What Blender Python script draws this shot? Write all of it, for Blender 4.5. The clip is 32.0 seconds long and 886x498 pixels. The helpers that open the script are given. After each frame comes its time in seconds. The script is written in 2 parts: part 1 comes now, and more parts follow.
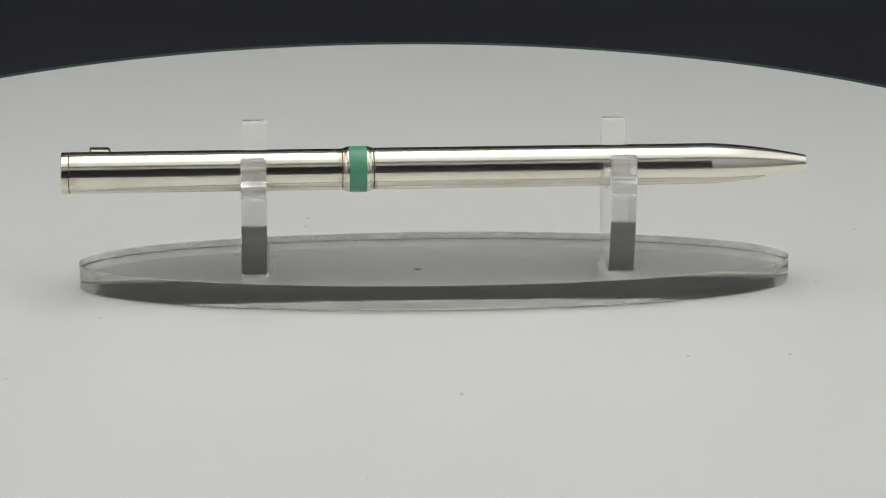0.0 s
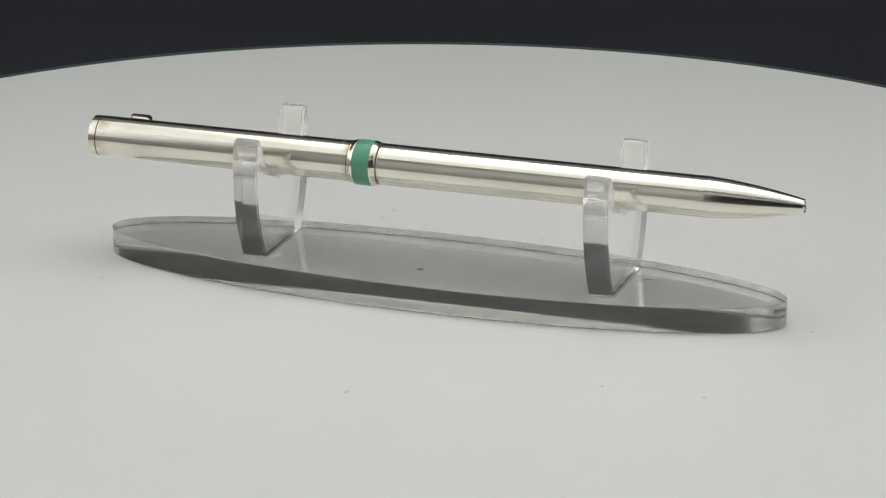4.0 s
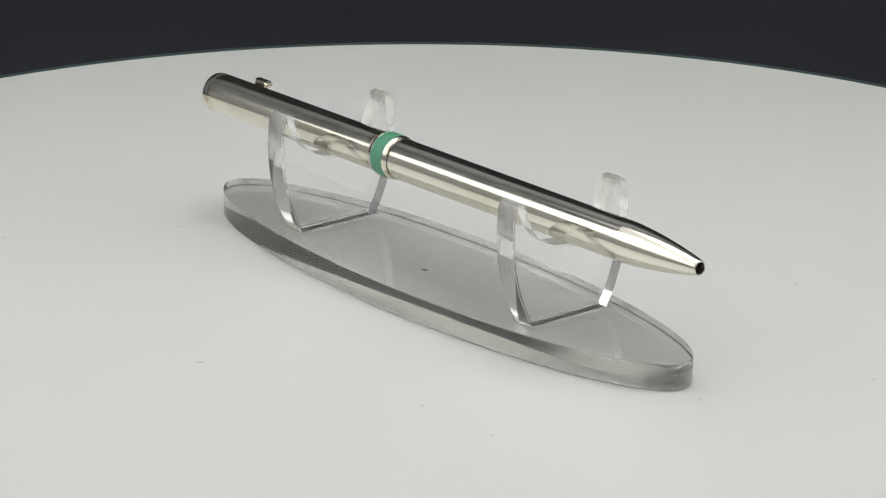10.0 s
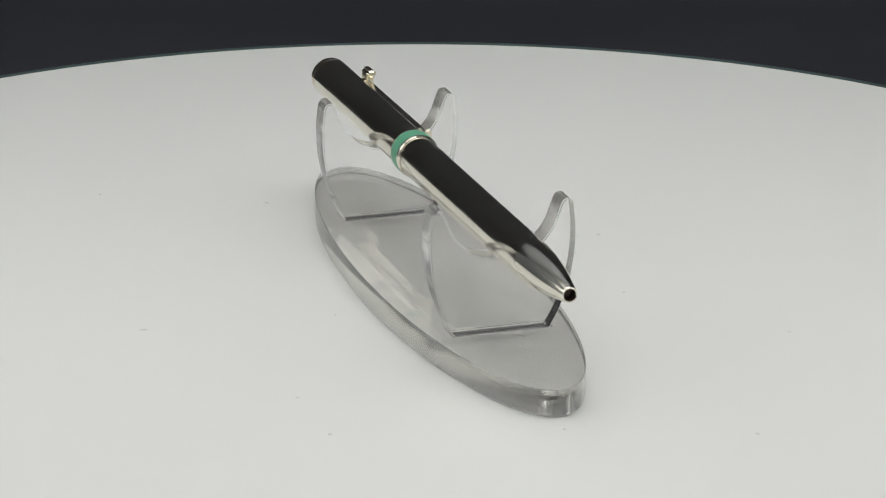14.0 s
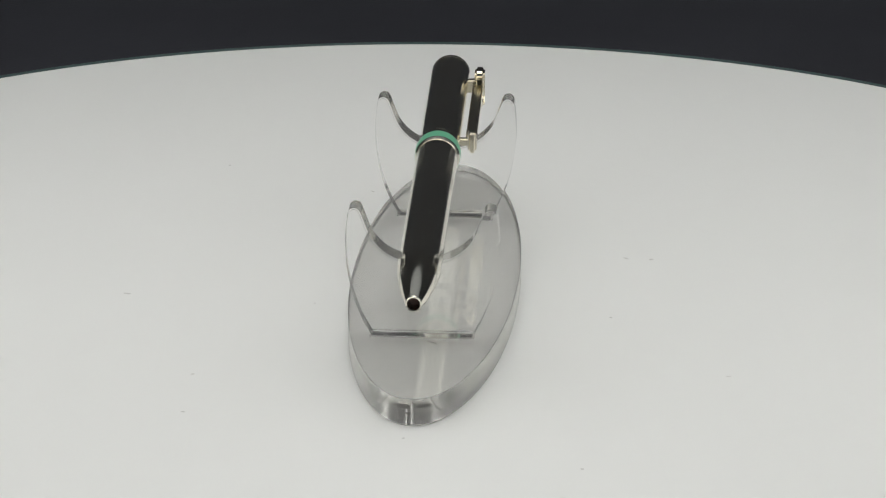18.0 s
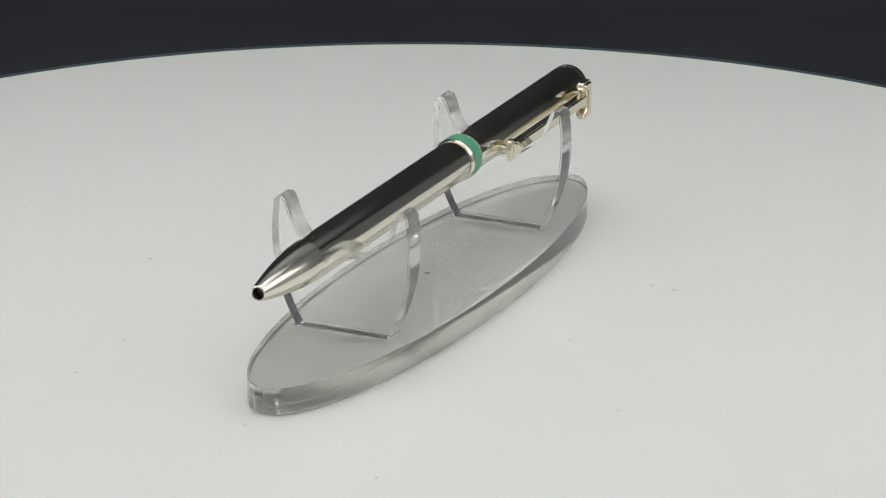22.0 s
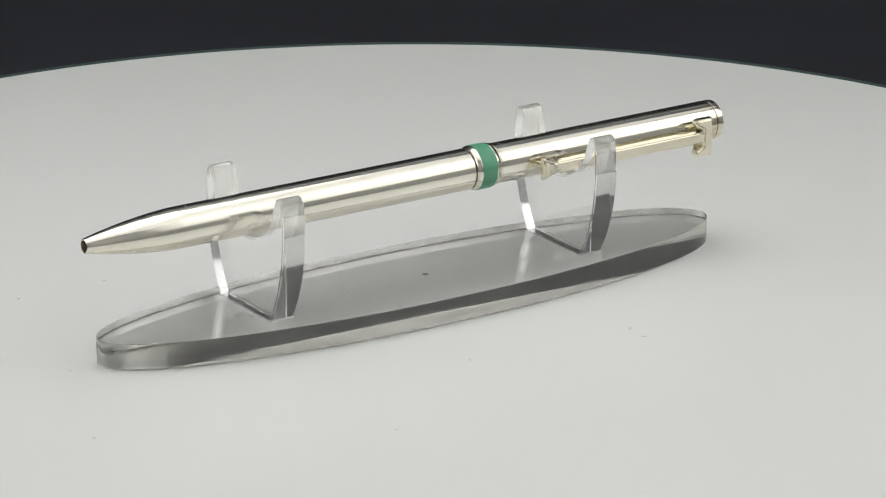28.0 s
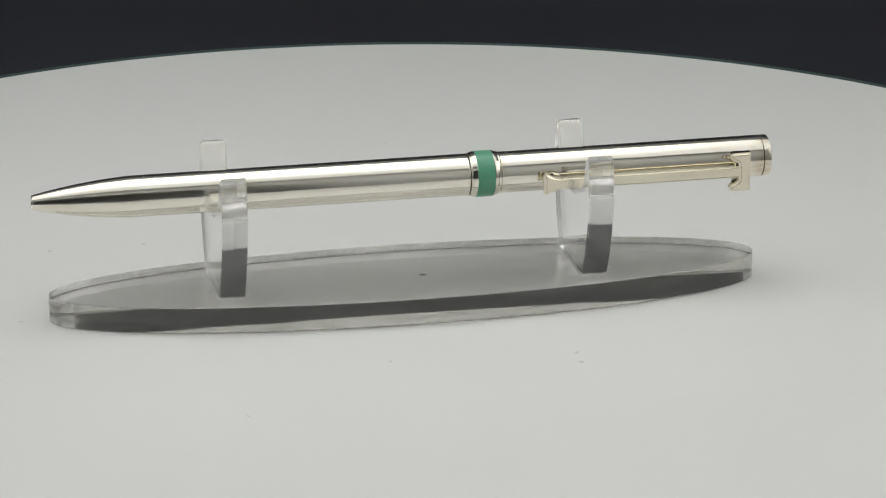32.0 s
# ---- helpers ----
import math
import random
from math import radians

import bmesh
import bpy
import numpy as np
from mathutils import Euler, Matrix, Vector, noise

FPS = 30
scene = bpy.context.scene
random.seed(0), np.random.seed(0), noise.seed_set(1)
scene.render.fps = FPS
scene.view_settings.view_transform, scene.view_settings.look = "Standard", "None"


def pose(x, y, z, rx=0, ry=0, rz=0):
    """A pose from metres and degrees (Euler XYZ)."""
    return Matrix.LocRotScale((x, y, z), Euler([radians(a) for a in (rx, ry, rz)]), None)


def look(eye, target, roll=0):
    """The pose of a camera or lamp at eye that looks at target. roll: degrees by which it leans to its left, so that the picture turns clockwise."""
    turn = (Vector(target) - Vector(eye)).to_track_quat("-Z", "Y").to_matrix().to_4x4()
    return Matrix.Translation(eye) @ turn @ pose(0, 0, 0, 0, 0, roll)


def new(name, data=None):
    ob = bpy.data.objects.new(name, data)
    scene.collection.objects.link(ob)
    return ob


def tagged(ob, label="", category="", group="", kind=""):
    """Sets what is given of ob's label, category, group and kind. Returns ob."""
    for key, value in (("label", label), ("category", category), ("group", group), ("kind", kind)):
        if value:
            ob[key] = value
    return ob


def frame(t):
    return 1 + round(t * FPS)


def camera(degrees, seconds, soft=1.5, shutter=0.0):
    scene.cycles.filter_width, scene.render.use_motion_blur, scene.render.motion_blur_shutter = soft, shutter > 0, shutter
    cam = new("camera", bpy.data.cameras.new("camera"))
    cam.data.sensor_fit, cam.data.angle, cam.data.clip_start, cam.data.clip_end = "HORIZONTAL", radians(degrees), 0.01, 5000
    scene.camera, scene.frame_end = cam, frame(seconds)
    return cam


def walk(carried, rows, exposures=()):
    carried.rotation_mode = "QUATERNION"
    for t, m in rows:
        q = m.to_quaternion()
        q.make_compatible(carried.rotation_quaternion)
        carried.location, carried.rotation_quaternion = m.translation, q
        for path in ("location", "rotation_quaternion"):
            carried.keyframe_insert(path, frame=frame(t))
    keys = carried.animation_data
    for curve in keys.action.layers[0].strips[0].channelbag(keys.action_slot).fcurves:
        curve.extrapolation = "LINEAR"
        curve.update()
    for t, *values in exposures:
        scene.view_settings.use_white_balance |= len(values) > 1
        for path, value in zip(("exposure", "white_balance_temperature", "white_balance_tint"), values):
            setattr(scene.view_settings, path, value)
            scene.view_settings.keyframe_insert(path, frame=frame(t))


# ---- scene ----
# Plan: a still camera looks down on a white turntable that turns clockwise about the world's z axis.
# On it an acrylic stand carries a silver ballpoint pen. Lengths below are in millimetres times MM.
MM = 0.001
SECONDS = 32.0
scene.cycles.max_bounces, scene.cycles.transmission_bounces, scene.cycles.glossy_bounces = 20, 20, 12
cam = camera(13.09, SECONDS, soft=1.15)
EYE = Vector((0.0, -0.6590, 0.2332))
YAW, PITCH = 0.0065, -0.3300
AIM = EYE + 0.7 * Vector((math.sin(YAW) * math.cos(PITCH), math.cos(YAW) * math.cos(PITCH), math.sin(PITCH)))
STILL = look(EYE, AIM, 0.15)
walk(cam, [(0.0, STILL), (SECONDS, STILL)],
     exposures=[(0.0, 0.16), (3.0, 0.19), (6.0, 0.28), (9.0, 0.34), (12.0, 0.40), (25.0, 0.40), (28.0, 0.34), (30.0, 0.29), (32.0, 0.20)])

# ---- world ----
world = bpy.data.worlds.new("dim_room")
scene.world = world
world.use_nodes = True
world.node_tree.nodes["Background"].inputs[0].default_value = (0.020, 0.021, 0.024, 1)
world.node_tree.nodes["Background"].inputs[1].default_value = 1.0

LIGHT = 2.28          # radiance of the overhead diffuser
SIDE_LIGHT = 0.95     # radiance of the two side diffusers
SIDE_LOW, SIDE_HIGH = 215, 572       # their lower and upper edge over the table, in mm
PANEL_Z = 0.52        # its height over the platter
PANEL = (-0.404, 0.404, -0.35, 0.29)   # x0, x1, y0, y1


# ---- materials ----
def material(name):
    m = bpy.data.materials.new(name)
    m.use_nodes = True
    nt = m.node_tree
    return m, nt, nt.nodes["Principled BSDF"]


def node(nt, kind, **values):
    n = nt.nodes.new(kind)
    for k, v in values.items():
        n.inputs[k.replace("_", " ")].default_value = v
    return n


def noise_tex(nt, scale, detail=4.0, rough=0.55, stretch=(1, 1, 1)):
    co = nt.nodes.new("ShaderNodeTexCoord")
    mp = nt.nodes.new("ShaderNodeMapping")
    mp.inputs["Scale"].default_value = stretch
    nt.links.new(co.outputs["Object"], mp.inputs["Vector"])
    n = node(nt, "ShaderNodeTexNoise", Scale=scale, Detail=detail, Roughness=rough)
    nt.links.new(mp.outputs["Vector"], n.inputs["Vector"])
    return n.outputs["Fac"]


def ramp(nt, fac, lo, hi, a, b):
    """Map fac from lo..hi to a..b; a and b are numbers or colours."""
    if isinstance(a, (int, float)):
        n = nt.nodes.new("ShaderNodeMapRange")
        n.inputs["From Min"].default_value, n.inputs["From Max"].default_value = lo, hi
        n.inputs["To Min"].default_value, n.inputs["To Max"].default_value = a, b
        nt.links.new(fac, n.inputs["Value"])
        return n.outputs["Result"]
    n = nt.nodes.new("ShaderNodeValToRGB")
    n.color_ramp.elements[0].position, n.color_ramp.elements[1].position = lo, hi
    n.color_ramp.elements[0].color, n.color_ramp.elements[1].color = (*a, 1), (*b, 1)
    nt.links.new(fac, n.inputs["Fac"])
    return n.outputs["Color"]


def bump(nt, bsdf, fac, strength, distance):
    b = node(nt, "ShaderNodeBump", Strength=strength, Distance=distance)
    nt.links.new(fac, b.inputs["Height"])
    nt.links.new(b.outputs["Normal"], bsdf.inputs["Normal"])


def silver_material(name, colour, rough, joints=()):
    m, nt, b = material(name)
    b.inputs["Metallic"].default_value = 0.98      # slight diffuse part added to lift the dark reflections
    cloud = ramp(nt, noise_tex(nt, 60.0, 6.0, 0.7, (0.55, 1, 1)), 0.50, 0.74, (1.0, 1.0, 1.0), (0.80, 0.775, 0.71))
    wide = ramp(nt, noise_tex(nt, 22.0, 2.0), 0.35, 0.7, tuple(c * 0.95 for c in colour), colour)
    both = nt.nodes.new("ShaderNodeMix")
    both.data_type, both.blend_type = "RGBA", "MULTIPLY"
    both.inputs["Factor"].default_value = 1.0
    nt.links.new(wide, both.inputs["A"])
    nt.links.new(cloud, both.inputs["B"])
    paint = both.outputs["Result"]
    if joints:
        # brown tarnish creeping out of the joints, in patches
        sep = nt.nodes.new("ShaderNodeSeparateXYZ")
        nt.links.new(nt.nodes.new("ShaderNodeTexCoord").outputs["Object"], sep.inputs["Vector"])
        reach = None
        for x, width in joints:
            gap = node(nt, "ShaderNodeMath")
            gap.operation = "SUBTRACT"
            gap.inputs[1].default_value = x * MM
            nt.links.new(sep.outputs["X"], gap.inputs[0])
            size = node(nt, "ShaderNodeMath")
            size.operation = "ABSOLUTE"
            nt.links.new(gap.outputs["Value"], size.inputs[0])
            near = ramp(nt, size.outputs["Value"], 0.0, width * MM, 1.0, 0.0)
            if reach is not None:
                most = node(nt, "ShaderNodeMath")
                most.operation = "MAXIMUM"
                nt.links.new(reach, most.inputs[0])
                nt.links.new(near, most.inputs[1])
                near = most.outputs["Value"]
            reach = near
        patch = node(nt, "ShaderNodeMath")
        patch.operation = "MULTIPLY"
        nt.links.new(reach, patch.inputs[0])
        nt.links.new(ramp(nt, noise_tex(nt, 380.0, 4.0, 0.6, (0.4, 1, 1)), 0.42, 0.66, 0.0, 0.85), patch.inputs[1])
        tarnish = nt.nodes.new("ShaderNodeMix")
        tarnish.data_type = "RGBA"
        nt.links.new(patch.outputs["Value"], tarnish.inputs["Factor"])
        nt.links.new(paint, tarnish.inputs["A"])
        tarnish.inputs["B"].default_value = (0.42, 0.30, 0.14, 1)
        paint = tarnish.outputs["Result"]
    nt.links.new(paint, b.inputs["Base Color"])
    fine = noise_tex(nt, 420.0, 5.0, 0.65, (0.12, 1, 1))
    nt.links.new(ramp(nt, fine, 0.3, 0.8, rough * 0.6, rough * 1.8), b.inputs["Roughness"])
    bump(nt, b, noise_tex(nt, 700.0, 3.0, 0.6, (0.02, 1, 1)), 0.09, 0.00012)
    return m


SILVER = silver_material("polished_silver", (0.885, 0.858, 0.755), 0.12, ((-62.6, 3.0), (-13.75, 1.2), (-8.1, 0.9)))
GILT = silver_material("warm_silver", (0.875, 0.825, 0.68), 0.14)

FROSTED = silver_material("frosted_silver", (0.80, 0.77, 0.70), 0.45)

ENAMEL, nt, b = material("green_enamel")
nt.links.new(ramp(nt, noise_tex(nt, 160.0, 3.0), 0.3, 0.75, (0.115, 0.37, 0.225), (0.13, 0.405, 0.25)), b.inputs["Base Color"])
b.inputs["Roughness"].default_value = 0.32
b.inputs["Specular IOR Level"].default_value = 0.45

GROOVE, nt, b = material("dark_groove")
nt.links.new(ramp(nt, noise_tex(nt, 300.0), 0.3, 0.7, (0.035, 0.025, 0.014), (0.09, 0.066, 0.038)), b.inputs["Base Color"])
b.inputs["Roughness"].default_value = 0.6

BORE, nt, b = material("dark_red_bore")
nt.links.new(ramp(nt, noise_tex(nt, 500.0), 0.3, 0.7, (0.020, 0.006, 0.005), (0.045, 0.014, 0.011)), b.inputs["Base Color"])
b.inputs["Roughness"].default_value = 0.45

def acrylic(name, colour, clear, rough, scale, stretch=(1, 1, 1), wave=0.0):
    """Acrylic sheet; what is not clear is scuffed and scatters light."""
    m, nt, b = material(name)
    b.inputs["IOR"].default_value = 1.49
    b.inputs["Base Color"].default_value = (*colour, 1)
    nt.links.new(ramp(nt, noise_tex(nt, scale, 4.0, 0.6, stretch), 0.3, 0.8, rough[0], rough[1]), b.inputs["Roughness"])
    nt.links.new(ramp(nt, noise_tex(nt, scale * 0.4, 3.0, 0.6, stretch), 0.3, 0.75, clear[1], clear[0]), b.inputs["Transmission Weight"])
    if wave:
        bump(nt, b, noise_tex(nt, scale * 2.0, 3.0, 0.6, stretch), wave, 0.0003)
    return m


ACRYLIC = acrylic("clear_acrylic", (0.99, 0.99, 0.985), (0.99, 1.0), (0.0, 0.02), 240.0)
EDGE_ACRYLIC = acrylic("polished_acrylic_edge", (0.985, 0.982, 0.965), (0.93, 0.98), (0.04, 0.11), 90.0, (1, 1, 0.3))
SAWN_ACRYLIC = acrylic("sawn_acrylic_edge", (0.98, 0.975, 0.955), (0.88, 0.96), (0.04, 0.10), 120.0, (1, 1, 0.4))
HORN_ACRYLIC = acrylic("polished_acrylic_horn", (0.96, 0.955, 0.92), (0.82, 0.91), (0.04, 0.12), 70.0)
BASE_EDGE = acrylic("smoky_acrylic_edge", (0.58, 0.58, 0.54), (0.98, 1.0), (0.05, 0.12), 60.0, (0.3, 0.3, 3.0))
nt = BASE_EDGE.node_tree
nt.links.new(ramp(nt, noise_tex(nt, 150.0, 5.0, 0.7, (0.10, 0.10, 9.0)), 0.36, 0.64, (0.58, 0.575, 0.52), (0.86, 0.85, 0.79)), nt.nodes["Principled BSDF"].inputs["Base Color"])
ROUGH_EDGE = acrylic("rough_acrylic_edge", (0.50, 0.49, 0.45), (0.97, 1.0), (0.08, 0.18), 90.0, (0.2, 0.2, 4.0), 0.12)
nt = ROUGH_EDGE.node_tree
nt.links.new(ramp(nt, noise_tex(nt, 170.0, 5.0, 0.7, (0.14, 0.14, 8.0)), 0.40, 0.60, (0.38, 0.377, 0.36), (0.80, 0.795, 0.775)), nt.nodes["Principled BSDF"].inputs["Base Color"])
SCUFFED = acrylic("scuffed_acrylic_underside", (0.99, 0.985, 0.975), (0.90, 0.945), (0.0, 0.01), 30.0)

BASE_TOP_FACE = acrylic("hazy_acrylic_face", (0.99, 0.99, 0.985), (0.97, 1.0), (0.0, 0.01), 40.0)

HAZE, nt, b = material("cloudy_glue_haze")
b.inputs["Base Color"].default_value = (0.82, 0.81, 0.78, 1)
b.inputs["Roughness"].default_value = 0.35
clear = nt.nodes.new("ShaderNodeBsdfTransparent")
blend = nt.nodes.new("ShaderNodeMixShader")
nt.links.new(ramp(nt, noise_tex(nt, 330.0, 5.0, 0.7), 0.44, 0.72, 0.0, 0.55), blend.inputs["Fac"])
nt.links.new(clear.outputs["BSDF"], blend.inputs[1])
nt.links.new(b.outputs["BSDF"], blend.inputs[2])
nt.links.new(blend.outputs["Shader"], nt.nodes["Material Output"].inputs["Surface"])

# opaque grey painted on the base's lower edge for its contact shadow
CONTACT_SHADE, nt, b = material("contact_shade_edge")
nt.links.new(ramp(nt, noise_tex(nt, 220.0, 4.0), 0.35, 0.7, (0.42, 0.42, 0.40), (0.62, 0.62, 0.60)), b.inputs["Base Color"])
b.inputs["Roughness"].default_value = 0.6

WHITE_CLOTH, nt, b = material("white_tent_cloth")
nt.links.new(ramp(nt, noise_tex(nt, 12.0, 5.0), 0.3, 0.75, (0.74, 0.74, 0.72), (0.80, 0.80, 0.78)), b.inputs["Base Color"])
b.inputs["Roughness"].default_value = 0.9

TENT_CLOTH, nt, b = material("grey_tent_cloth")
nt.links.new(ramp(nt, noise_tex(nt, 12.0, 5.0), 0.3, 0.75, (0.66, 0.66, 0.645), (0.74, 0.74, 0.72)), b.inputs["Base Color"])
b.inputs["Roughness"].default_value = 0.9

PLATTER, nt, b = material("white_platter")
nt.links.new(ramp(nt, noise_tex(nt, 7.0, 2.0), 0.3, 0.75, (0.835, 0.838, 0.810), (0.850, 0.852, 0.826)), b.inputs["Base Color"])
b.inputs["Roughness"].default_value = 0.30
b.inputs["Specular IOR Level"].default_value = 0.45

# teal of an added ring that imitates the lens colour fringe
FRINGE, nt, b = material("teal_fringe")
nt.links.new(ramp(nt, noise_tex(nt, 60.0), 0.3, 0.7, (0.03, 0.065, 0.065), (0.045, 0.08, 0.08)), b.inputs["Base Color"])
b.inputs["Roughness"].default_value = 0.3

DUST, nt, b = material("grey_dust")
nt.links.new(ramp(nt, noise_tex(nt, 900.0), 0.3, 0.7, (0.64, 0.635, 0.61), (0.75, 0.74, 0.71)), b.inputs["Base Color"])
b.inputs["Roughness"].default_value = 0.9

SPECK, nt, b = material("dark_speck")
nt.links.new(ramp(nt, noise_tex(nt, 900.0), 0.3, 0.7, (0.07, 0.068, 0.062), (0.16, 0.155, 0.145)), b.inputs["Base Color"])
b.inputs["Roughness"].default_value = 0.8

SLATE_CLOTH, nt, b = material("slate_helper_cloth")
nt.links.new(ramp(nt, noise_tex(nt, 14.0, 6.0), 0.3, 0.75, (0.19, 0.20, 0.215), (0.225, 0.235, 0.25)), b.inputs["Base Color"])
b.inputs["Roughness"].default_value = 0.9

FIBRE, nt, b = material("grey_brown_fibre")
nt.links.new(ramp(nt, noise_tex(nt, 700.0), 0.3, 0.7, (0.22, 0.20, 0.18), (0.36, 0.34, 0.30)), b.inputs["Base Color"])
b.inputs["Roughness"].default_value = 0.8

# dark film painted where the base's end refracts something dark
REFRACTION, nt, b = material("dark_refraction")
b.inputs["Base Color"].default_value = (0.06, 0.06, 0.052, 1)
b.inputs["Roughness"].default_value = 0.4
clear = nt.nodes.new("ShaderNodeBsdfTransparent")
blend = nt.nodes.new("ShaderNodeMixShader")
nt.links.new(ramp(nt, noise_tex(nt, 650.0, 4.0, 0.7, (1, 1, 0.5)), 0.35, 0.65, 0.1, 0.7), blend.inputs["Fac"])
nt.links.new(clear.outputs["BSDF"], blend.inputs[1])
nt.links.new(b.outputs["BSDF"], blend.inputs[2])
nt.links.new(blend.outputs["Shader"], nt.nodes["Material Output"].inputs["Surface"])

CLOTH, nt, b = material("charcoal_backdrop_cloth")
nt.links.new(ramp(nt, noise_tex(nt, 14.0, 6.0), 0.3, 0.75, (0.036, 0.0372, 0.044), (0.043, 0.0448, 0.053)), b.inputs["Base Color"])
b.inputs["Roughness"].default_value = 0.85
b.inputs["Specular IOR Level"].default_value = 0.2
bump(nt, b, noise_tex(nt, 900.0, 3.0), 0.2, 0.0005)

HOUSING, nt, b = material("black_housing")
nt.links.new(ramp(nt, noise_tex(nt, 30.0), 0.3, 0.7, (0.024, 0.026, 0.035), (0.034, 0.037, 0.048)), b.inputs["Base Color"])
b.inputs["Roughness"].default_value = 0.7

ROOM_WALL, nt, b = material("grey_room_wall")
nt.links.new(ramp(nt, noise_tex(nt, 9.0), 0.3, 0.7, (0.54, 0.56, 0.60), (0.62, 0.64, 0.68)), b.inputs["Base Color"])
b.inputs["Roughness"].default_value = 0.8

DIFFUSER, nt, b = material("lit_diffuser")
co = nt.nodes.new("ShaderNodeTexCoord")
sep = nt.nodes.new("ShaderNodeSeparateXYZ")
nt.links.new(co.outputs["Object"], sep.inputs["Vector"])
far = []
for axis in ("X", "Y"):
    away = nt.nodes.new("ShaderNodeMath")
    away.operation = "ABSOLUTE"
    nt.links.new(sep.outputs[axis], away.inputs[0])
    stretch = nt.nodes.new("ShaderNodeMath")
    stretch.operation = "MULTIPLY"
    stretch.inputs[1].default_value = 1.85 if axis == "X" else 1.0
    nt.links.new(away.outputs["Value"], stretch.inputs[0])
    far.append((away, stretch.outputs["Value"]))
rear = nt.nodes.new("ShaderNodeMath")
rear.operation = "SUBTRACT"
rear.inputs[1].default_value = 0.25
nt.links.new(sep.outputs["Y"], rear.inputs[0])
nt.links.new(rear.outputs["Value"], far[1][0].inputs[0])
most = nt.nodes.new("ShaderNodeMath")
most.operation = "SMOOTH_MAX"
most.inputs[2].default_value = 0.08
nt.links.new(far[0][1], most.inputs[0])
nt.links.new(far[1][1], most.inputs[1])
b.inputs["Base Color"].default_value = (0.8, 0.8, 0.8, 1)
b.inputs["Emission Color"].default_value = (1.0, 1.0, 0.985, 1)
nt.links.new(ramp(nt, most.outputs["Value"], 0.10, 0.42, LIGHT, LIGHT * 0.20), b.inputs["Emission Strength"])

SIDE_DIFFUSER, nt, b = material("lit_side_diffuser")
b.inputs["Base Color"].default_value = (0.8, 0.8, 0.8, 1)
b.inputs["Emission Color"].default_value = (1.0, 1.0, 0.985, 1)
sep = nt.nodes.new("ShaderNodeSeparateXYZ")
nt.links.new(nt.nodes.new("ShaderNodeNewGeometry").outputs["Position"], sep.inputs["Vector"])
nt.links.new(ramp(nt, sep.outputs["Y"], -0.36, 0.02, SIDE_LIGHT * 0.35, SIDE_LIGHT * 1.15), b.inputs["Emission Strength"])


# ---- mesh helpers ----
def part(name, bm, mat, parent=None, label="", smooth=True, sharp=32.0):
    """Link a bmesh as one mesh object, under parent where one is given."""
    bmesh.ops.recalc_face_normals(bm, faces=bm.faces)
    for f in bm.faces:
        f.smooth = smooth
    for e in bm.edges:
        if len(e.link_faces) == 2 and e.calc_face_angle(0.0) > radians(sharp):
            e.smooth = False
    me = bpy.data.meshes.new(name)
    bm.to_mesh(me)
    bm.free()
    for one in (mat if isinstance(mat, (list, tuple)) else [mat]):
        me.materials.append(one)
    ob = new(name, me)
    ob.parent = parent
    if label:
        tagged(ob, label)
    return ob


def lathe(profile, segs=96, closed=False):
    """Turn a profile of (x, radius), in mm, about the x axis; radius 0 closes an end."""
    bm = bmesh.new()
    rings = []
    for x, r in profile:
        if r <= 1e-6:
            rings.append([bm.verts.new((x * MM, 0, 0))])
        else:
            rings.append([bm.verts.new((x * MM, r * MM * math.cos(a), r * MM * math.sin(a)))
                          for a in (2 * math.pi * i / segs for i in range(segs))])
    pairs = list(zip(rings, rings[1:]))
    if closed:
        pairs.append((rings[-1], rings[0]))
    for p, q in pairs:
        for i in range(segs):
            j = (i + 1) % segs
            if len(p) == 1 and len(q) > 1:
                bm.faces.new((p[0], q[i], q[j]))
            elif len(q) == 1 and len(p) > 1:
                bm.faces.new((p[i], q[0], p[j]))
            elif len(p) > 1:
                bm.faces.new((p[i], q[i], q[j], p[j]))
    return bm


def prism(outline, z0, z1, bevel=0.0, segs=2, low_bevel=0.0):
    """A slab with that outline (x, y in mm) from z0 to z1, its rim edges rounded by bevel."""
    bm = bmesh.new()
    low = [bm.verts.new((x * MM, y * MM, z0 * MM)) for x, y in outline]
    top = [bm.verts.new((x * MM, y * MM, z1 * MM)) for x, y in outline]
    n = len(outline)
    bm.faces.new(low[::-1])
    bm.faces.new(top)
    for i in range(n):
        bm.faces.new((low[i], low[(i + 1) % n], top[(i + 1) % n], top[i]))
    if bevel:
        for z, size in ((z0, low_bevel or bevel), (z1, bevel)):
            rim = [e for e in bm.edges if all(abs(v.co.z - z * MM) < 1e-9 for v in e.verts)]
            bmesh.ops.bevel(bm, geom=rim, offset=size * MM, segments=segs, affect="EDGES", clamp_overlap=True)
    return bm


def turned(bm, m):
    bmesh.ops.transform(bm, matrix=m, verts=bm.verts)
    return bm


def spline(points, steps=6):
    """A smooth line through the points (Catmull-Rom)."""
    out = []
    p = [points[0], *points, points[-1]]
    for i in range(1, len(p) - 2):
        for s in range(steps):
            t = s / steps
            out.append(tuple(0.5 * (2 * p[i][k] + (p[i + 1][k] - p[i - 1][k]) * t
                                    + (2 * p[i - 1][k] - 5 * p[i][k] + 4 * p[i + 1][k] - p[i + 2][k]) * t * t
                                    + (3 * p[i][k] - p[i - 1][k] - 3 * p[i + 1][k] + p[i + 2][k]) * t ** 3) for k in (0, 1)))
    return out + [points[-1]]


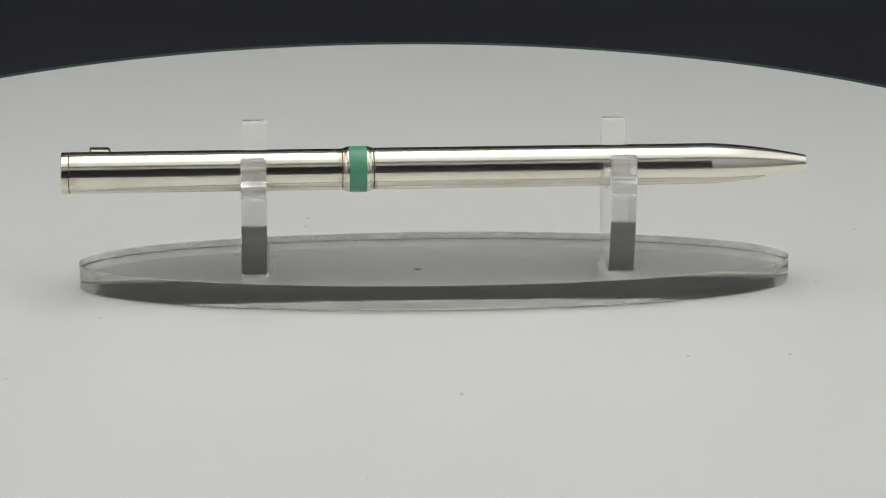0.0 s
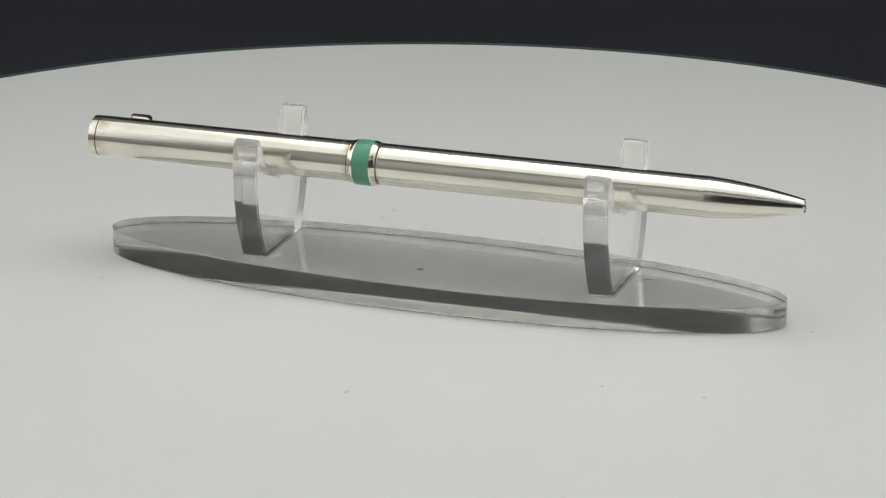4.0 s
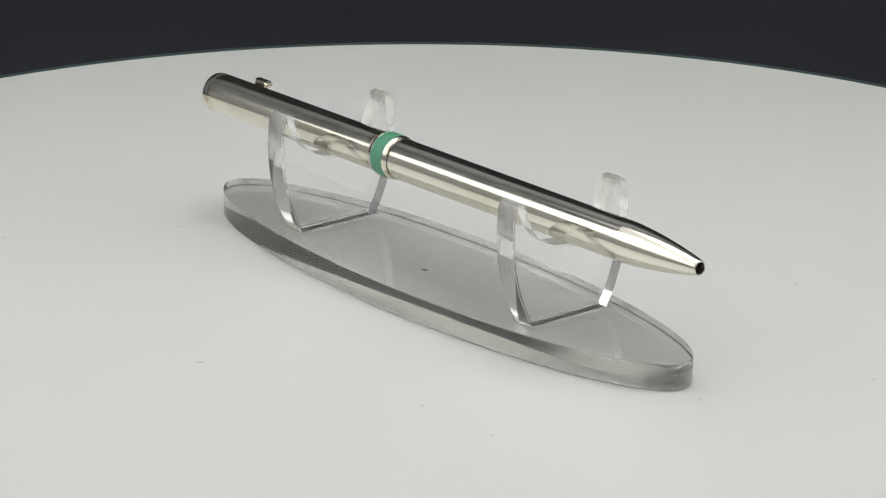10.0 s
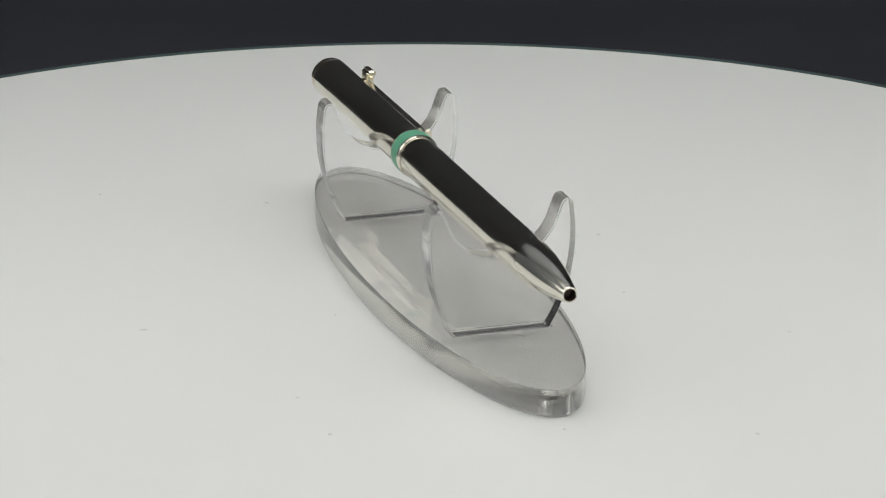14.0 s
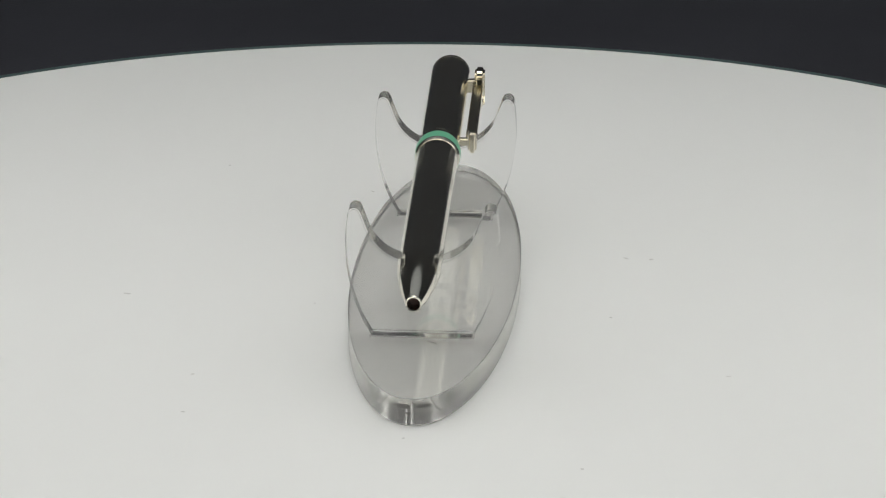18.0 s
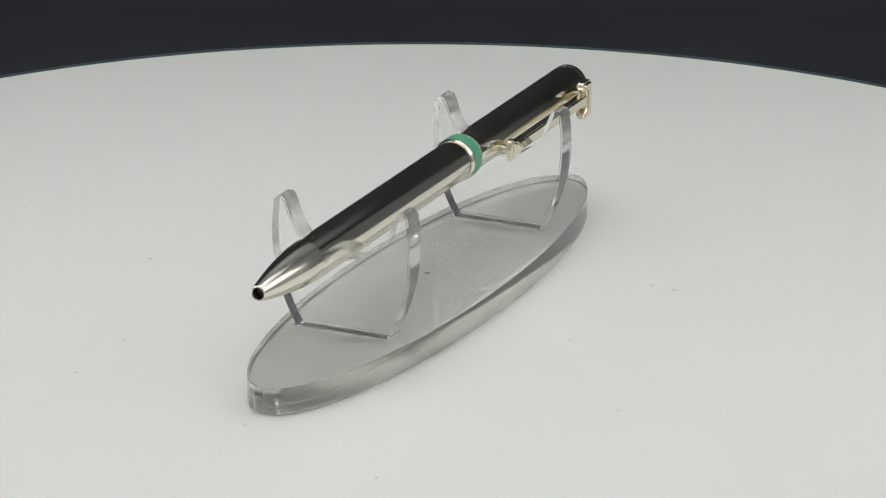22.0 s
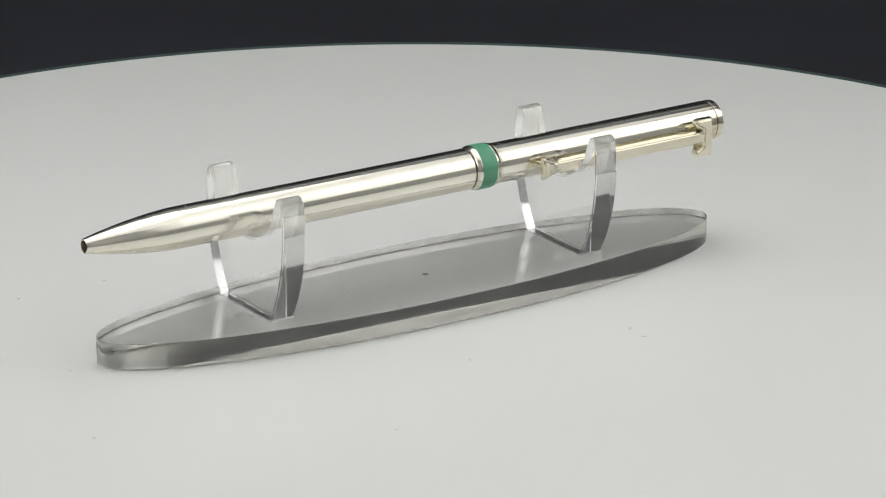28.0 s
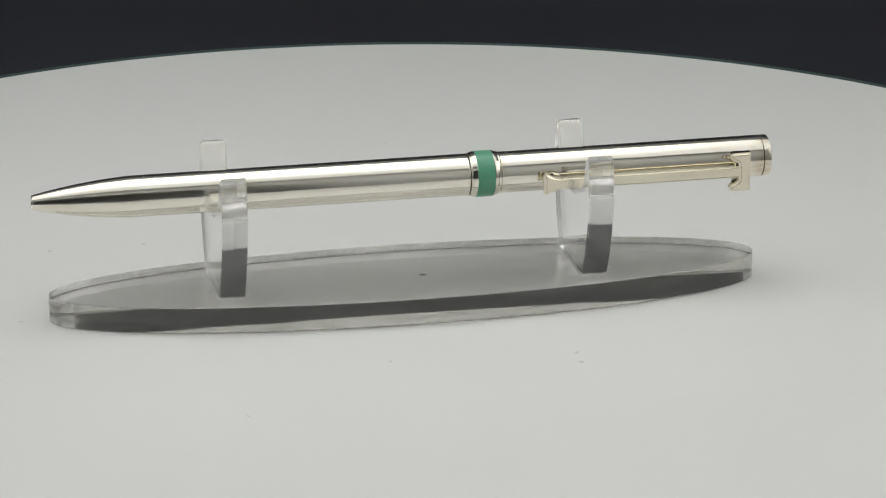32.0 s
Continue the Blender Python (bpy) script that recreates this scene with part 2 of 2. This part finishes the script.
# ---- setting ----
def build_setting():
    # backdrop sheet: from the table's front under the turntable, then swept up behind it
    table_z, bend_y, bend_r = -0.062, 0.46, 0.10
    line = [(-0.95, table_z), (-0.6, table_z), (0.0, table_z), (bend_y, table_z)]
    line += [(bend_y + bend_r * math.sin(a), table_z + bend_r * (1 - math.cos(a)))
             for a in (math.pi / 2 * i / 14 for i in range(1, 15))]
    line += [(bend_y + bend_r, 0.5), (bend_y + bend_r, 1.2)]
    bm = bmesh.new()
    back = []
    for x in (-1.4, 1.4):
        back.append([bm.verts.new((x, y, z)) for y, z in line])
        back.append([bm.verts.new((x, y + 0.004, z - 0.004)) for y, z in line])
    n = len(line)
    for i in range(n - 1):
        bm.faces.new((back[0][i], back[2][i], back[2][i + 1], back[0][i + 1]))
        bm.faces.new((back[1][i], back[1][i + 1], back[3][i + 1], back[3][i]))
        bm.faces.new((back[0][i], back[0][i + 1], back[1][i + 1], back[1][i]))
        bm.faces.new((back[2][i], back[3][i], back[3][i + 1], back[2][i + 1]))
    bm.faces.new((back[0][0], back[1][0], back[3][0], back[2][0]))
    bm.faces.new((back[0][-1], back[2][-1], back[3][-1], back[1][-1]))
    tagged(part("backdrop", bm, CLOTH), "plain charcoal backdrop sheet swept up behind the turntable",
           "backdrop", kind="structure")
    # plain grey walls and ceiling, unseen, that close the room
    def slab(name, lo, hi, label, mat=ROOM_WALL):
        bm = bmesh.new()
        bmesh.ops.create_cube(bm, size=1.0)
        for v in bm.verts:
            v.co = [lo[k] + (v.co[k] + 0.5) * (hi[k] - lo[k]) for k in range(3)]
        tagged(part(name, bm, mat), label, name.split("_")[0], kind="structure")
    slab("wall_west", (-1.46, -0.95, -0.07), (-1.402, 0.6, 1.2), "unseen plain grey wall closing the unlit room")
    slab("wall_east", (1.402, -0.95, -0.07), (1.46, 0.6, 1.2), "unseen plain grey wall closing the unlit room")
    # set close behind the camera to bounce light into the pen's dark band
    slab("wall_south", (-1.46, -1.01, -0.07), (1.46, -0.953, 1.2), "unseen plain grey wall closing the unlit room")
    slab("ceiling", (-1.46, -1.01, 1.203), (1.46, 0.6, 1.25), "unseen plain grey ceiling closing the unlit room")
    # the light tent's pale side walls and the flaps beside its open front
    floor_z = -0.061
    for x0, x1 in ((-0.424, -0.42), (0.42, 0.424)):
        slab("wall_tent_side", (x0, -0.455, floor_z), (x1, 0.13, 0.60), "grey-white cloth side wall of the light tent", TENT_CLOTH)
    # unseen slate panels added at the sides to lift the pen's dark reflections
    for x0, x1 in ((-0.424, -0.42), (0.42, 0.424)):
        slab("wall_tent_back_side", (x0, 0.133, floor_z), (x1, 0.343, 0.60), "unseen slate grey panel added to lift the pen's dark reflection", SLATE_CLOTH)
    for x0, x1 in ((-0.424, -0.17), (0.17, 0.424)):
        slab("wall_tent_front", (x0, -0.46, floor_z), (x1, -0.457, 0.60), "grey-white cloth flap beside the open tent front", TENT_CLOTH)
    # unseen strip added to shade the backdrop and grey the pen's reflection
    slab("wall_tent_rear", (-0.419, 0.345, 0.30), (0.419, 0.349, 0.60), "unseen slate grey strip added to shade the backdrop", SLATE_CLOTH)
    slab("ceiling_tent", (-0.424, -0.46, 0.602), (0.424, 0.349, 0.606), "white cloth roof of the light tent", WHITE_CLOTH)
    slab("wall_tent_valance", (-0.169, -0.46, 0.33), (0.169, -0.457, 0.60), "grey-white cloth strip over the open tent front", TENT_CLOTH)


def build_softbox():
    x0, x1, y0, y1 = PANEL
    root = new("softbox")
    root.location = ((x0 + x1) / 2, (y0 + y1) / 2, PANEL_Z)
    tagged(root, "wide white overhead softbox in a black housing above the turntable", "studio light")
    hx, hy = (x1 - x0) / 2 * 1000, (y1 - y0) / 2 * 1000
    part("diffuser", prism([(-hx, -hy), (hx, -hy), (hx, hy), (-hx, hy)], 0, 4), DIFFUSER, root, "glowing white diffuser")
    e = 12
    bm = prism([(-hx - e, -hy - e), (hx + e, -hy - e), (hx + e, hy + e), (-hx - e, hy + e)], 6, 70, 4)
    part("housing", bm, HOUSING, root, "black housing")
    bm = prism([(-12, -12), (12, -12), (12, 12), (-12, 12)], 70, (0.602 - PANEL_Z) * 1000 - 1)
    part("drop_rod", bm, HOUSING, root)


def build_side_light(x, facing):
    """A soft light on a grey stand board; it faces the turntable from the side."""
    root = new("side_light")
    root.matrix_basis = pose(x, -0.13, -0.061, 0, 0, facing)
    tagged(root, "white side softbox on a pale grey stand board", "studio light", "side lights")
    def face(bm):
        # outline x stays, outline y becomes height, thickness runs away from the turntable
        return turned(bm, Matrix(((1, 0, 0, 0), (0, 0, 1, 0), (0, 1, 0, 0), (0, 0, 0, 1))))
    w, low, high = 255, SIDE_LOW, SIDE_HIGH
    part("diffuser", face(prism([(-w, low), (w, low), (w, high), (-w, high)], -4, 0)), SIDE_DIFFUSER, root, "glowing white diffuser")
    part("housing", face(prism([(-w, low), (w, low), (w, high), (-w, high)], 2, 7)), HOUSING, root, "black housing")
    part("stand_board", face(prism([(-w, 0), (w, 0), (w, low - 2), (-w, low - 2)], -4, 7)), TENT_CLOTH, root, "pale grey stand board")


# ---- turntable ----
def build_turntable():
    root = new("turntable")
    tagged(root, "round glossy white turntable platter with a few dust specks", "turntable")
    R, low = 164.1, Matrix.Translation((0, 0, -0.42 * MM))
    bm = lathe([(-12, 0), (-12, R - 1.5), (-10.5, R), (-1.6, R), (-0.7, R - 0.25), (-0.2, R - 0.8), (0, R - 1.6), (0, 0)], 256)
    part("platter", turned(bm, low @ Matrix.Rotation(-math.pi / 2, 4, "Y")), PLATTER, root)
    bm = lathe([(-9.5, R + 0.05), (0.02, R + 0.05), (0.06, R + 0.08), (0.06, R + 0.14), (0.02, R + 0.18), (-9.5, R + 0.18)], 256, closed=True)
    part("fringe_ring", turned(bm, low @ Matrix.Rotation(-math.pi / 2, 4, "Y")), FRINGE, root, "thin teal ring for the lens colour fringe")
    bm = lathe([(-61.0, 0), (-61.0, 120), (-59.5, 122), (-14, 118), (-12.2, 116), (-12.2, 0)], 128)
    part("drive_base", turned(bm, low @ Matrix.Rotation(-math.pi / 2, 4, "Y")), HOUSING, root, "dark drive base under the platter")
    rng = random.Random(4)
    bm = bmesh.new()
    for x, y, size in SPECKS:
        k = rng.randint(5, 8)
        turn, long = rng.uniform(0, 3.1), rng.uniform(1.0, 2.2)
        ring = []
        for i in range(k):
            a = 2 * math.pi * i / k
            r = 0.75 * size * rng.uniform(0.6, 1.2)
            u, v = r * long * math.cos(a), r * math.sin(a)
            ring.append(((x + u * math.cos(turn) - v * math.sin(turn)) * MM, (y + u * math.sin(turn) + v * math.cos(turn)) * MM))
        edge = [bm.verts.new((p, q, 0.02 * MM)) for p, q in ring]
        top = bm.verts.new((x * MM, y * MM, 0.22 * size * MM + 0.03 * MM))
        for i in range(k):
            bm.faces.new((edge[i], edge[(i + 1) % k], top))
    tagged(part("dust", turned(bm, low), DUST, root, "grey dust specks"), kind="stuff")
    return root


# ---- acrylic stand ----
BASE_X, BASE_Y, BASE_A, BASE_B = 3.0, 3.3, 64.4, 15.0
BASE_LOW, BASE_TOP = -0.34, 4.5
UPRIGHTS = (-29.6, 36.0)
PLATE_T = 4.5


def upright_outline():
    """Half lyre from the foot's corner over the horn to the cradle's bottom: (offset across, height)."""
    outer = [(8.5, 4.525), (10.0, 7.2), (11.4, 10.6), (12.45, 14.5), (13.0, 18.5), (13.1, 22.5), (12.8, 25.6)]
    horn = [(12.6, 26.9), (11.9, 27.6), (11.1, 27.5), (10.5, 26.8)]
    inner = [(9.9, 25.2), (8.9, 22.7), (7.4, 20.7), (5.4, 19.2), (3.0, 18.3), (0.0, 18.0)]
    half = spline(outer + horn + inner, 4)
    left = [(-x, z) for x, z in half[:-1]][::-1]
    return half + left


def build_stand():
    root = new("display_stand")
    tagged(root, "clear acrylic pen stand with an oval base and two uprights", "pen stand")
    # rings of the oval slab from the shade-painted lower edge up to the broken top edge: (inset, height)
    levels = [(0.26, BASE_LOW), (0.08, BASE_LOW + 0.12), (0.0, BASE_LOW + 0.26), (0.0, 1.7), (0.0, BASE_TOP - 0.07), (0.07, BASE_TOP)]
    turns = [2 * math.pi * i / 240 for i in range(240)]
    bm = bmesh.new()
    rings = [[bm.verts.new(((BASE_X + (BASE_A - d) * math.cos(a)) * MM, (BASE_Y + (BASE_B - d) * math.sin(a)) * MM, z * MM)) for a in turns]
             for d, z in levels]
    bm.faces.new(rings[0][::-1]).material_index = 2
    bm.faces.new(rings[-1]).material_index = 0
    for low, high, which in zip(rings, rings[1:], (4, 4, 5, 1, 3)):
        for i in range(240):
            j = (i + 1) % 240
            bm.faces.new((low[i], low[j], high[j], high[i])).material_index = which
    base = part("base", bm, [BASE_TOP_FACE, BASE_EDGE, SCUFFED, SAWN_ACRYLIC, CONTACT_SHADE, ROUGH_EDGE], root, "thick clear oval base", sharp=12)
    base.visible_shadow = False
    for x in UPRIGHTS:
        bm = prism(upright_outline(), -PLATE_T / 2, PLATE_T / 2, 0.26, 2)
        # outline x becomes world y, outline y becomes world z, the slab's thickness runs along world x
        turned(bm, Matrix(((0, 0, 1, x * MM), (1, 0, 0, BASE_Y * MM - 0.0003), (0, 1, 0, 0), (0, 0, 0, 1))))
        plate = part("upright", bm, [ACRYLIC, EDGE_ACRYLIC, SAWN_ACRYLIC, HORN_ACRYLIC], root, "clear lyre-shaped upright with a curved cradle", sharp=25)
        plate.visible_shadow = False
        for p in plate.data.polygons:
            # flat faces clear, horn tips smoky, cradle sawn and pale, outer sides polished
            off = p.center.y - BASE_Y * MM + 0.0003
            if abs(p.normal.x) > 0.95:
                p.material_index = 0
            elif p.center.z < 0.0047 and p.normal.z < -0.9:
                p.material_index = 2
            elif p.center.z > 0.0215 and (p.normal.z > 0.35 or off * p.normal.y > 0):
                p.material_index = 3
            elif (off * p.normal.y < 0 or abs(off) < 0.002) and p.center.z > 0.008:
                p.material_index = 2
            else:
                p.material_index = 1
    # glue bead round each foot
    for x in UPRIGHTS:
        w, d = PLATE_T / 2 + 0.05, 8.55
        for sx in (-1, 1):
            bm = rounded_box(min(x + sx * w, x + sx * (w + 0.3)), max(x + sx * w, x + sx * (w + 0.3)), BASE_Y - 0.3 - d, BASE_Y - 0.3 + d,
                             BASE_TOP + 0.01, BASE_TOP + 0.32, 0.12)
            part("glue_bead", bm, SAWN_ACRYLIC, root, "cloudy glue bead").visible_shadow = False
        for sy in (-1, 1):
            y0 = BASE_Y - 0.3 + sy * (d + 0.1)
            bm = rounded_box(x - w - 0.3, x + w + 0.3, min(y0, y0 + sy * 0.45), max(y0, y0 + sy * 0.45), BASE_TOP + 0.01, BASE_TOP + 0.34, 0.14)
            part("glue_bead", bm, SAWN_ACRYLIC, root, "cloudy glue bead").visible_shadow = False
    # smears of dried glue beside the feet
    rng = random.Random(21)
    for x in UPRIGHTS:
        for sx, sy in ((-1, -1), (1, -1), (-1, 1), (1, 1)):
            cx, cy = x + sx * (PLATE_T / 2 + 1.05), BASE_Y - 0.3 + sy * rng.uniform(3.5, 6.5)
            rx, ry = 0.68, rng.uniform(2.2, 3.4)
            ring = [(cx + rx * rng.uniform(0.7, 1.15) * math.cos(a), cy + ry * rng.uniform(0.75, 1.15) * math.sin(a)) for a in (2 * math.pi * i / 18 for i in range(18))]
            part("glue_smear", prism(ring, BASE_TOP + 0.012, BASE_TOP + 0.03), HAZE, root, "cloudy glue smear").visible_shadow = False
    # dark refraction painted on the tip end of the base, in two patches and a short row below them
    for y0, y1, z0, z1 in ((-3.2, -0.3, 2.75, 3.5), (0.3, 3.0, 2.85, 3.45), (-1.6, -0.35, 1.75, 2.15)):
        bm = bmesh.new()
        rows = []
        for i in range(9):
            y = y0 + (y1 - y0) * i / 8
            x = BASE_X + BASE_A * math.sqrt(1 - (y / BASE_B) ** 2)
            wave = 0.06 * math.sin(5.1 * i + y0)
            rows.append([bm.verts.new(((x + d) * MM, (BASE_Y + y) * MM, z * MM)) for d, z in ((0.01, z0 + wave), (0.01, z1 + wave), (0.05, z1 - 0.05 + wave), (0.05, z0 + 0.05 + wave))])
        for p, q in zip(rows, rows[1:]):
            for k in range(4):
                bm.faces.new((p[k], q[k], q[(k + 1) % 4], p[(k + 1) % 4]))
        bm.faces.new(rows[0]), bm.faces.new(rows[-1][::-1])
        part("refraction_patch", bm, REFRACTION, root, "dark refraction painted on the end face")
    # a curled fibre beside the tip-side foot and specks on the top face
    arc = [(39.9 + 1.9 * u, 4.2 + 1.6 * u + 0.5 * math.sin(3.0 * u)) for u in (i / 10 for i in range(11))]
    bm = prism([(x, y - 0.045) for x, y in arc] + [(x, y + 0.045) for x, y in arc[::-1]], BASE_TOP + 0.01, BASE_TOP + 0.12)
    part("fibre", bm, FIBRE, root, "curled grey-brown fibre")
    for x, y, size in ((46.3, -4.0, 0.26), (48.6, -4.1, 0.14), (50.8, -3.9, 0.24), (52.0, -3.4, 0.12)):
        bm = bmesh.new()
        bmesh.ops.create_icosphere(bm, subdivisions=1, radius=size * MM)
        turned(bm, Matrix.Translation((x * MM, y * MM, (BASE_TOP + 0.06) * MM)) @ Matrix.Diagonal((1.4, 0.7, 0.2, 1)))
        part("speck", bm, FIBRE, root, "small grey speck")
    bm = bmesh.new()
    bmesh.ops.create_uvsphere(bm, u_segments=12, v_segments=6, radius=0.46 * MM)
    turned(bm, Matrix.Translation((-0.3 * MM, 1.5 * MM, -0.38 * MM)) @ Matrix.Diagonal((1.5, 1.0, 0.07, 1)))
    part("blemish", bm, SPECK, root, "small dark blemish")
    return root


# ---- pen ----
PEN_CAP = Vector((-64.0, 1.9, 21.85))
PEN_TIP = Vector((70.0, 3.75, 22.0))


def rounded_box(x0, x1, y0, y1, z0, z1, bevel):
    bm = prism([(x0, y0), (x1, y0), (x1, y1), (x0, y1)], z0, z1)
    bmesh.ops.bevel(bm, geom=list(bm.edges), offset=bevel * MM, segments=3, affect="EDGES", clamp_overlap=True)
    return bm


def side_slab(outline, y0, y1, bevel):
    """A slab whose outline is given in x and z (mm) and whose thickness runs along y."""
    bm = prism(outline, y0, y1, bevel, 3)
    return turned(bm, Matrix(((1, 0, 0, 0), (0, 0, 1, 0), (0, 1, 0, 0), (0, 0, 0, 1))))


def pen_parts(root):
    def turn_part(name, profile, mat, label="", closed=True, segs=96, sharp=24):
        bm = lathe(profile, segs, closed)
        return part(name, turned(bm, AXIS), mat, root, label, sharp=sharp)
    # distances along the pen from its middle: the cap's end at -67, the tip at +67
    turn_part("end_plate", [(-67.0, 0), (-67.0, 3.66), (-66.96, 3.72), (-66.85, 3.74), (-66.0, 3.75), (-65.72, 3.75), (-65.70, 3.72), (-65.70, 0)], SILVER, "flat polished end plate", False)
    turn_part("end_groove", [(-65.69, 3.0), (-65.69, 3.67), (-65.56, 3.67), (-65.56, 3.0)], GROOVE)
    turn_part("cap_tube", [(-65.55, 3.2), (-65.55, 3.74), (-65.52, 3.765), (-65.3, 3.77), (-64.0, 3.77), (-40.0, 3.745), (-19.0, 3.72), (-17.0, 3.72), (-16.84, 3.72), (-16.80, 3.69), (-16.80, 3.2)], SILVER, "polished silver upper tube")
    turn_part("joint_groove", [(-16.79, 3.0), (-16.79, 3.66), (-16.70, 3.66), (-16.70, 3.0)], GROOVE, "thin tarnished joint line")
    turn_part("collar", [(-16.69, 3.3), (-16.69, 3.80), (-16.65, 3.84), (-16.52, 3.85), (-16.44, 3.83), (-16.34, 3.85), (-16.1, 3.98), (-15.85, 4.06), (-15.62, 4.09), (-15.56, 4.07), (-15.54, 3.3)], SILVER, "stepped and rounded silver collar")
    turn_part("enamel_band", [(-15.53, 3.4), (-15.53, 4.08), (-15.46, 4.13), (-15.3, 4.15), (-12.62, 4.15), (-12.46, 4.13), (-12.39, 4.08), (-12.39, 3.4)], ENAMEL, "green enamel band")
    turn_part("collar", [(-12.38, 3.3), (-12.38, 4.07), (-12.33, 4.09), (-12.1, 4.06), (-11.85, 3.98), (-11.62, 3.88), (-11.5, 3.85), (-11.42, 3.87), (-11.28, 3.86), (-11.22, 3.82), (-11.2, 3.3)], SILVER, "stepped and rounded silver collar")
    turn_part("joint_groove", [(-11.19, 3.0), (-11.19, 3.66), (-11.07, 3.66), (-11.07, 3.0)], GROOVE, "thin tarnished joint line")
    # the cone starts with a faint crease
    cone = [(49.6 + 17.1 * u, 3.70 - 2.32 * (0.36 * u + 0.64 * u ** 2.0)) for u in (i / 24 for i in range(25))]
    turn_part("barrel", [(-11.05, 3.0), (-11.05, 3.71), (-11.0, 3.76), (-10.9, 3.78), (-9.5, 3.78), (0, 3.76), (20, 3.735), (46, 3.705), (49.58, 3.70), *cone,
                         (66.92, 1.31), (67.0, 1.22), (66.96, 1.06), (66.5, 1.0), (60.0, 1.0), (60.0, 0.4)], SILVER, "polished silver barrel with a creased cone and tip", False, 128, 2.2)
    turn_part("refill_tip", [(65.9, 0), (65.9, 0.5), (65.6, 0.97), (61.0, 0.97), (61.0, 0)], BORE, "dark red recessed refill", False, 32)
    # clip shaped like a letter: a long stem and a cross bar with serifs, on the side away at the start
    clip = new("clip")
    clip.parent = root
    tagged(clip, "silver clip shaped like a letter T")
    zc = -0.8
    def clip_part(name, bm, mat=GILT, label=""):
        return part(name, turned(bm, AXIS), mat, clip, label, sharp=24)
    clip_part("stem", rounded_box(-61.4, -27.0, 4.6, 6.6, zc - 1.05, zc + 1.05, 0.3))
    h = 3.6
    bar = [(-62.1, zc - h), (-62.1, zc + h), (-58.9, zc + h), (-58.4, zc + h - 0.25), (-58.25, zc + h - 0.8), (-58.6, zc + h - 1.3), (-59.3, zc + h - 1.55),
           (-59.95, zc + h - 2.0), (-59.95, zc - h + 2.0), (-59.3, zc - h + 1.55), (-58.6, zc - h + 1.3), (-58.25, zc - h + 0.8), (-58.4, zc - h + 0.25), (-58.9, zc - h)]
    clip_part("cross_bar", side_slab(bar, 4.9, 6.85, 0.45))
    clip_part("mount", rounded_box(-62.2, -60.7, 3.2, 5.3, zc - 1.3, zc + 1.3, 0.25))
    end = [(-28.8, zc - 1.0), (-28.8, zc + 1.0), (-26.8, zc + 1.05), (-25.6, zc + 1.35), (-24.6, zc + 1.9), (-24.1, zc + 1.95), (-23.85, zc + 1.6),
           (-23.85, zc - 1.6), (-24.1, zc - 1.95), (-24.6, zc - 1.9), (-25.6, zc - 1.35), (-26.8, zc - 1.05)]
    clip_part("flared_end", side_slab(end, 5.0, 6.65, 0.5))
    clip_part("contact_foot", rounded_box(-25.4, -24.3, 3.4, 5.4, zc - 0.75, zc + 0.75, 0.35))
    # fine stamped marks beside the collar, too small to read
    for i in range(6):
        bm = rounded_box(-18.3, -18.14, 3.71, 3.745, -0.07, 0.07, 0.015)
        turned(bm, Matrix.Rotation(radians(96 - 7.5 * i), 4, "X"))
        part("stamped_mark", turned(bm, AXIS), FROSTED, root)


def pen_dust(root):
    rng = random.Random(11)
    bm = bmesh.new()
    for i in range(20):
        x, a = rng.uniform(-62, 58), radians(rng.uniform(35, 140))
        size = rng.uniform(0.025, 0.07)
        r = 3.74 if x < 49 else 3.74 - (x - 49) * 0.07
        if -18 < x < -10:
            continue
        lump = bmesh.ops.create_icosphere(bm, subdivisions=1, radius=size * MM)
        bmesh.ops.transform(bm, verts=lump["verts"], matrix=Matrix.Translation((x * MM, r * math.cos(a) * MM, r * math.sin(a) * MM))
                            @ Matrix.Diagonal((rng.uniform(0.8, 2.0), 1, 1, 1)))
    tagged(part("dust", turned(bm, AXIS), DUST, root, "fine pale dust specks"), kind="stuff")


SPECKS = [(-57, -12.9, 0.45), (8.2, -18.2, 0.35), (-19.9, 41.8, 0.6), (-11.3, -88.9, 0.4), (-71.8, -42.6, 0.4), (5.4, -52.5, 0.6), (63, -35.1, 0.55),
          (45.3, -35.6, 0.6), (72.4, 2.3, 0.5), (-20.2, 37.1, 0.45), (83.7, 31.8, 0.45), (12.2, 34.9, 0.4), (40.3, 55.5, 0.4)]

build_setting()
build_softbox()
for _side_x, _facing in ((-0.41, 90), (0.41, -90)):
    build_side_light(_side_x, _facing)
turntable = build_turntable()
stand = build_stand()
pen = new("ballpoint_pen")
tagged(pen, "polished silver ballpoint pen with a green enamel band", "pen")
_way = (PEN_TIP - PEN_CAP).normalized()
_side = Vector((0, 0, 1)).cross(_way).normalized()
_up = _way.cross(_side)
_mid = (PEN_TIP + PEN_CAP) / 2 * MM
AXIS = Matrix(((_way.x, _side.x, _up.x, _mid.x), (_way.y, _side.y, _up.y, _mid.y), (_way.z, _side.z, _up.z, _mid.z), (0, 0, 0, 1)))
pen_parts(pen)
pen_dust(pen)


def motions():
    """The platter turns at an even pace and carries the stand and the pen."""
    rows = [(float(t), pose(0, 0, 0, 0, 0, 2.0 - 5.324 * t)) for t in range(0, 33)]
    for thing in (turntable, stand, pen):
        walk(thing, rows)


motions()
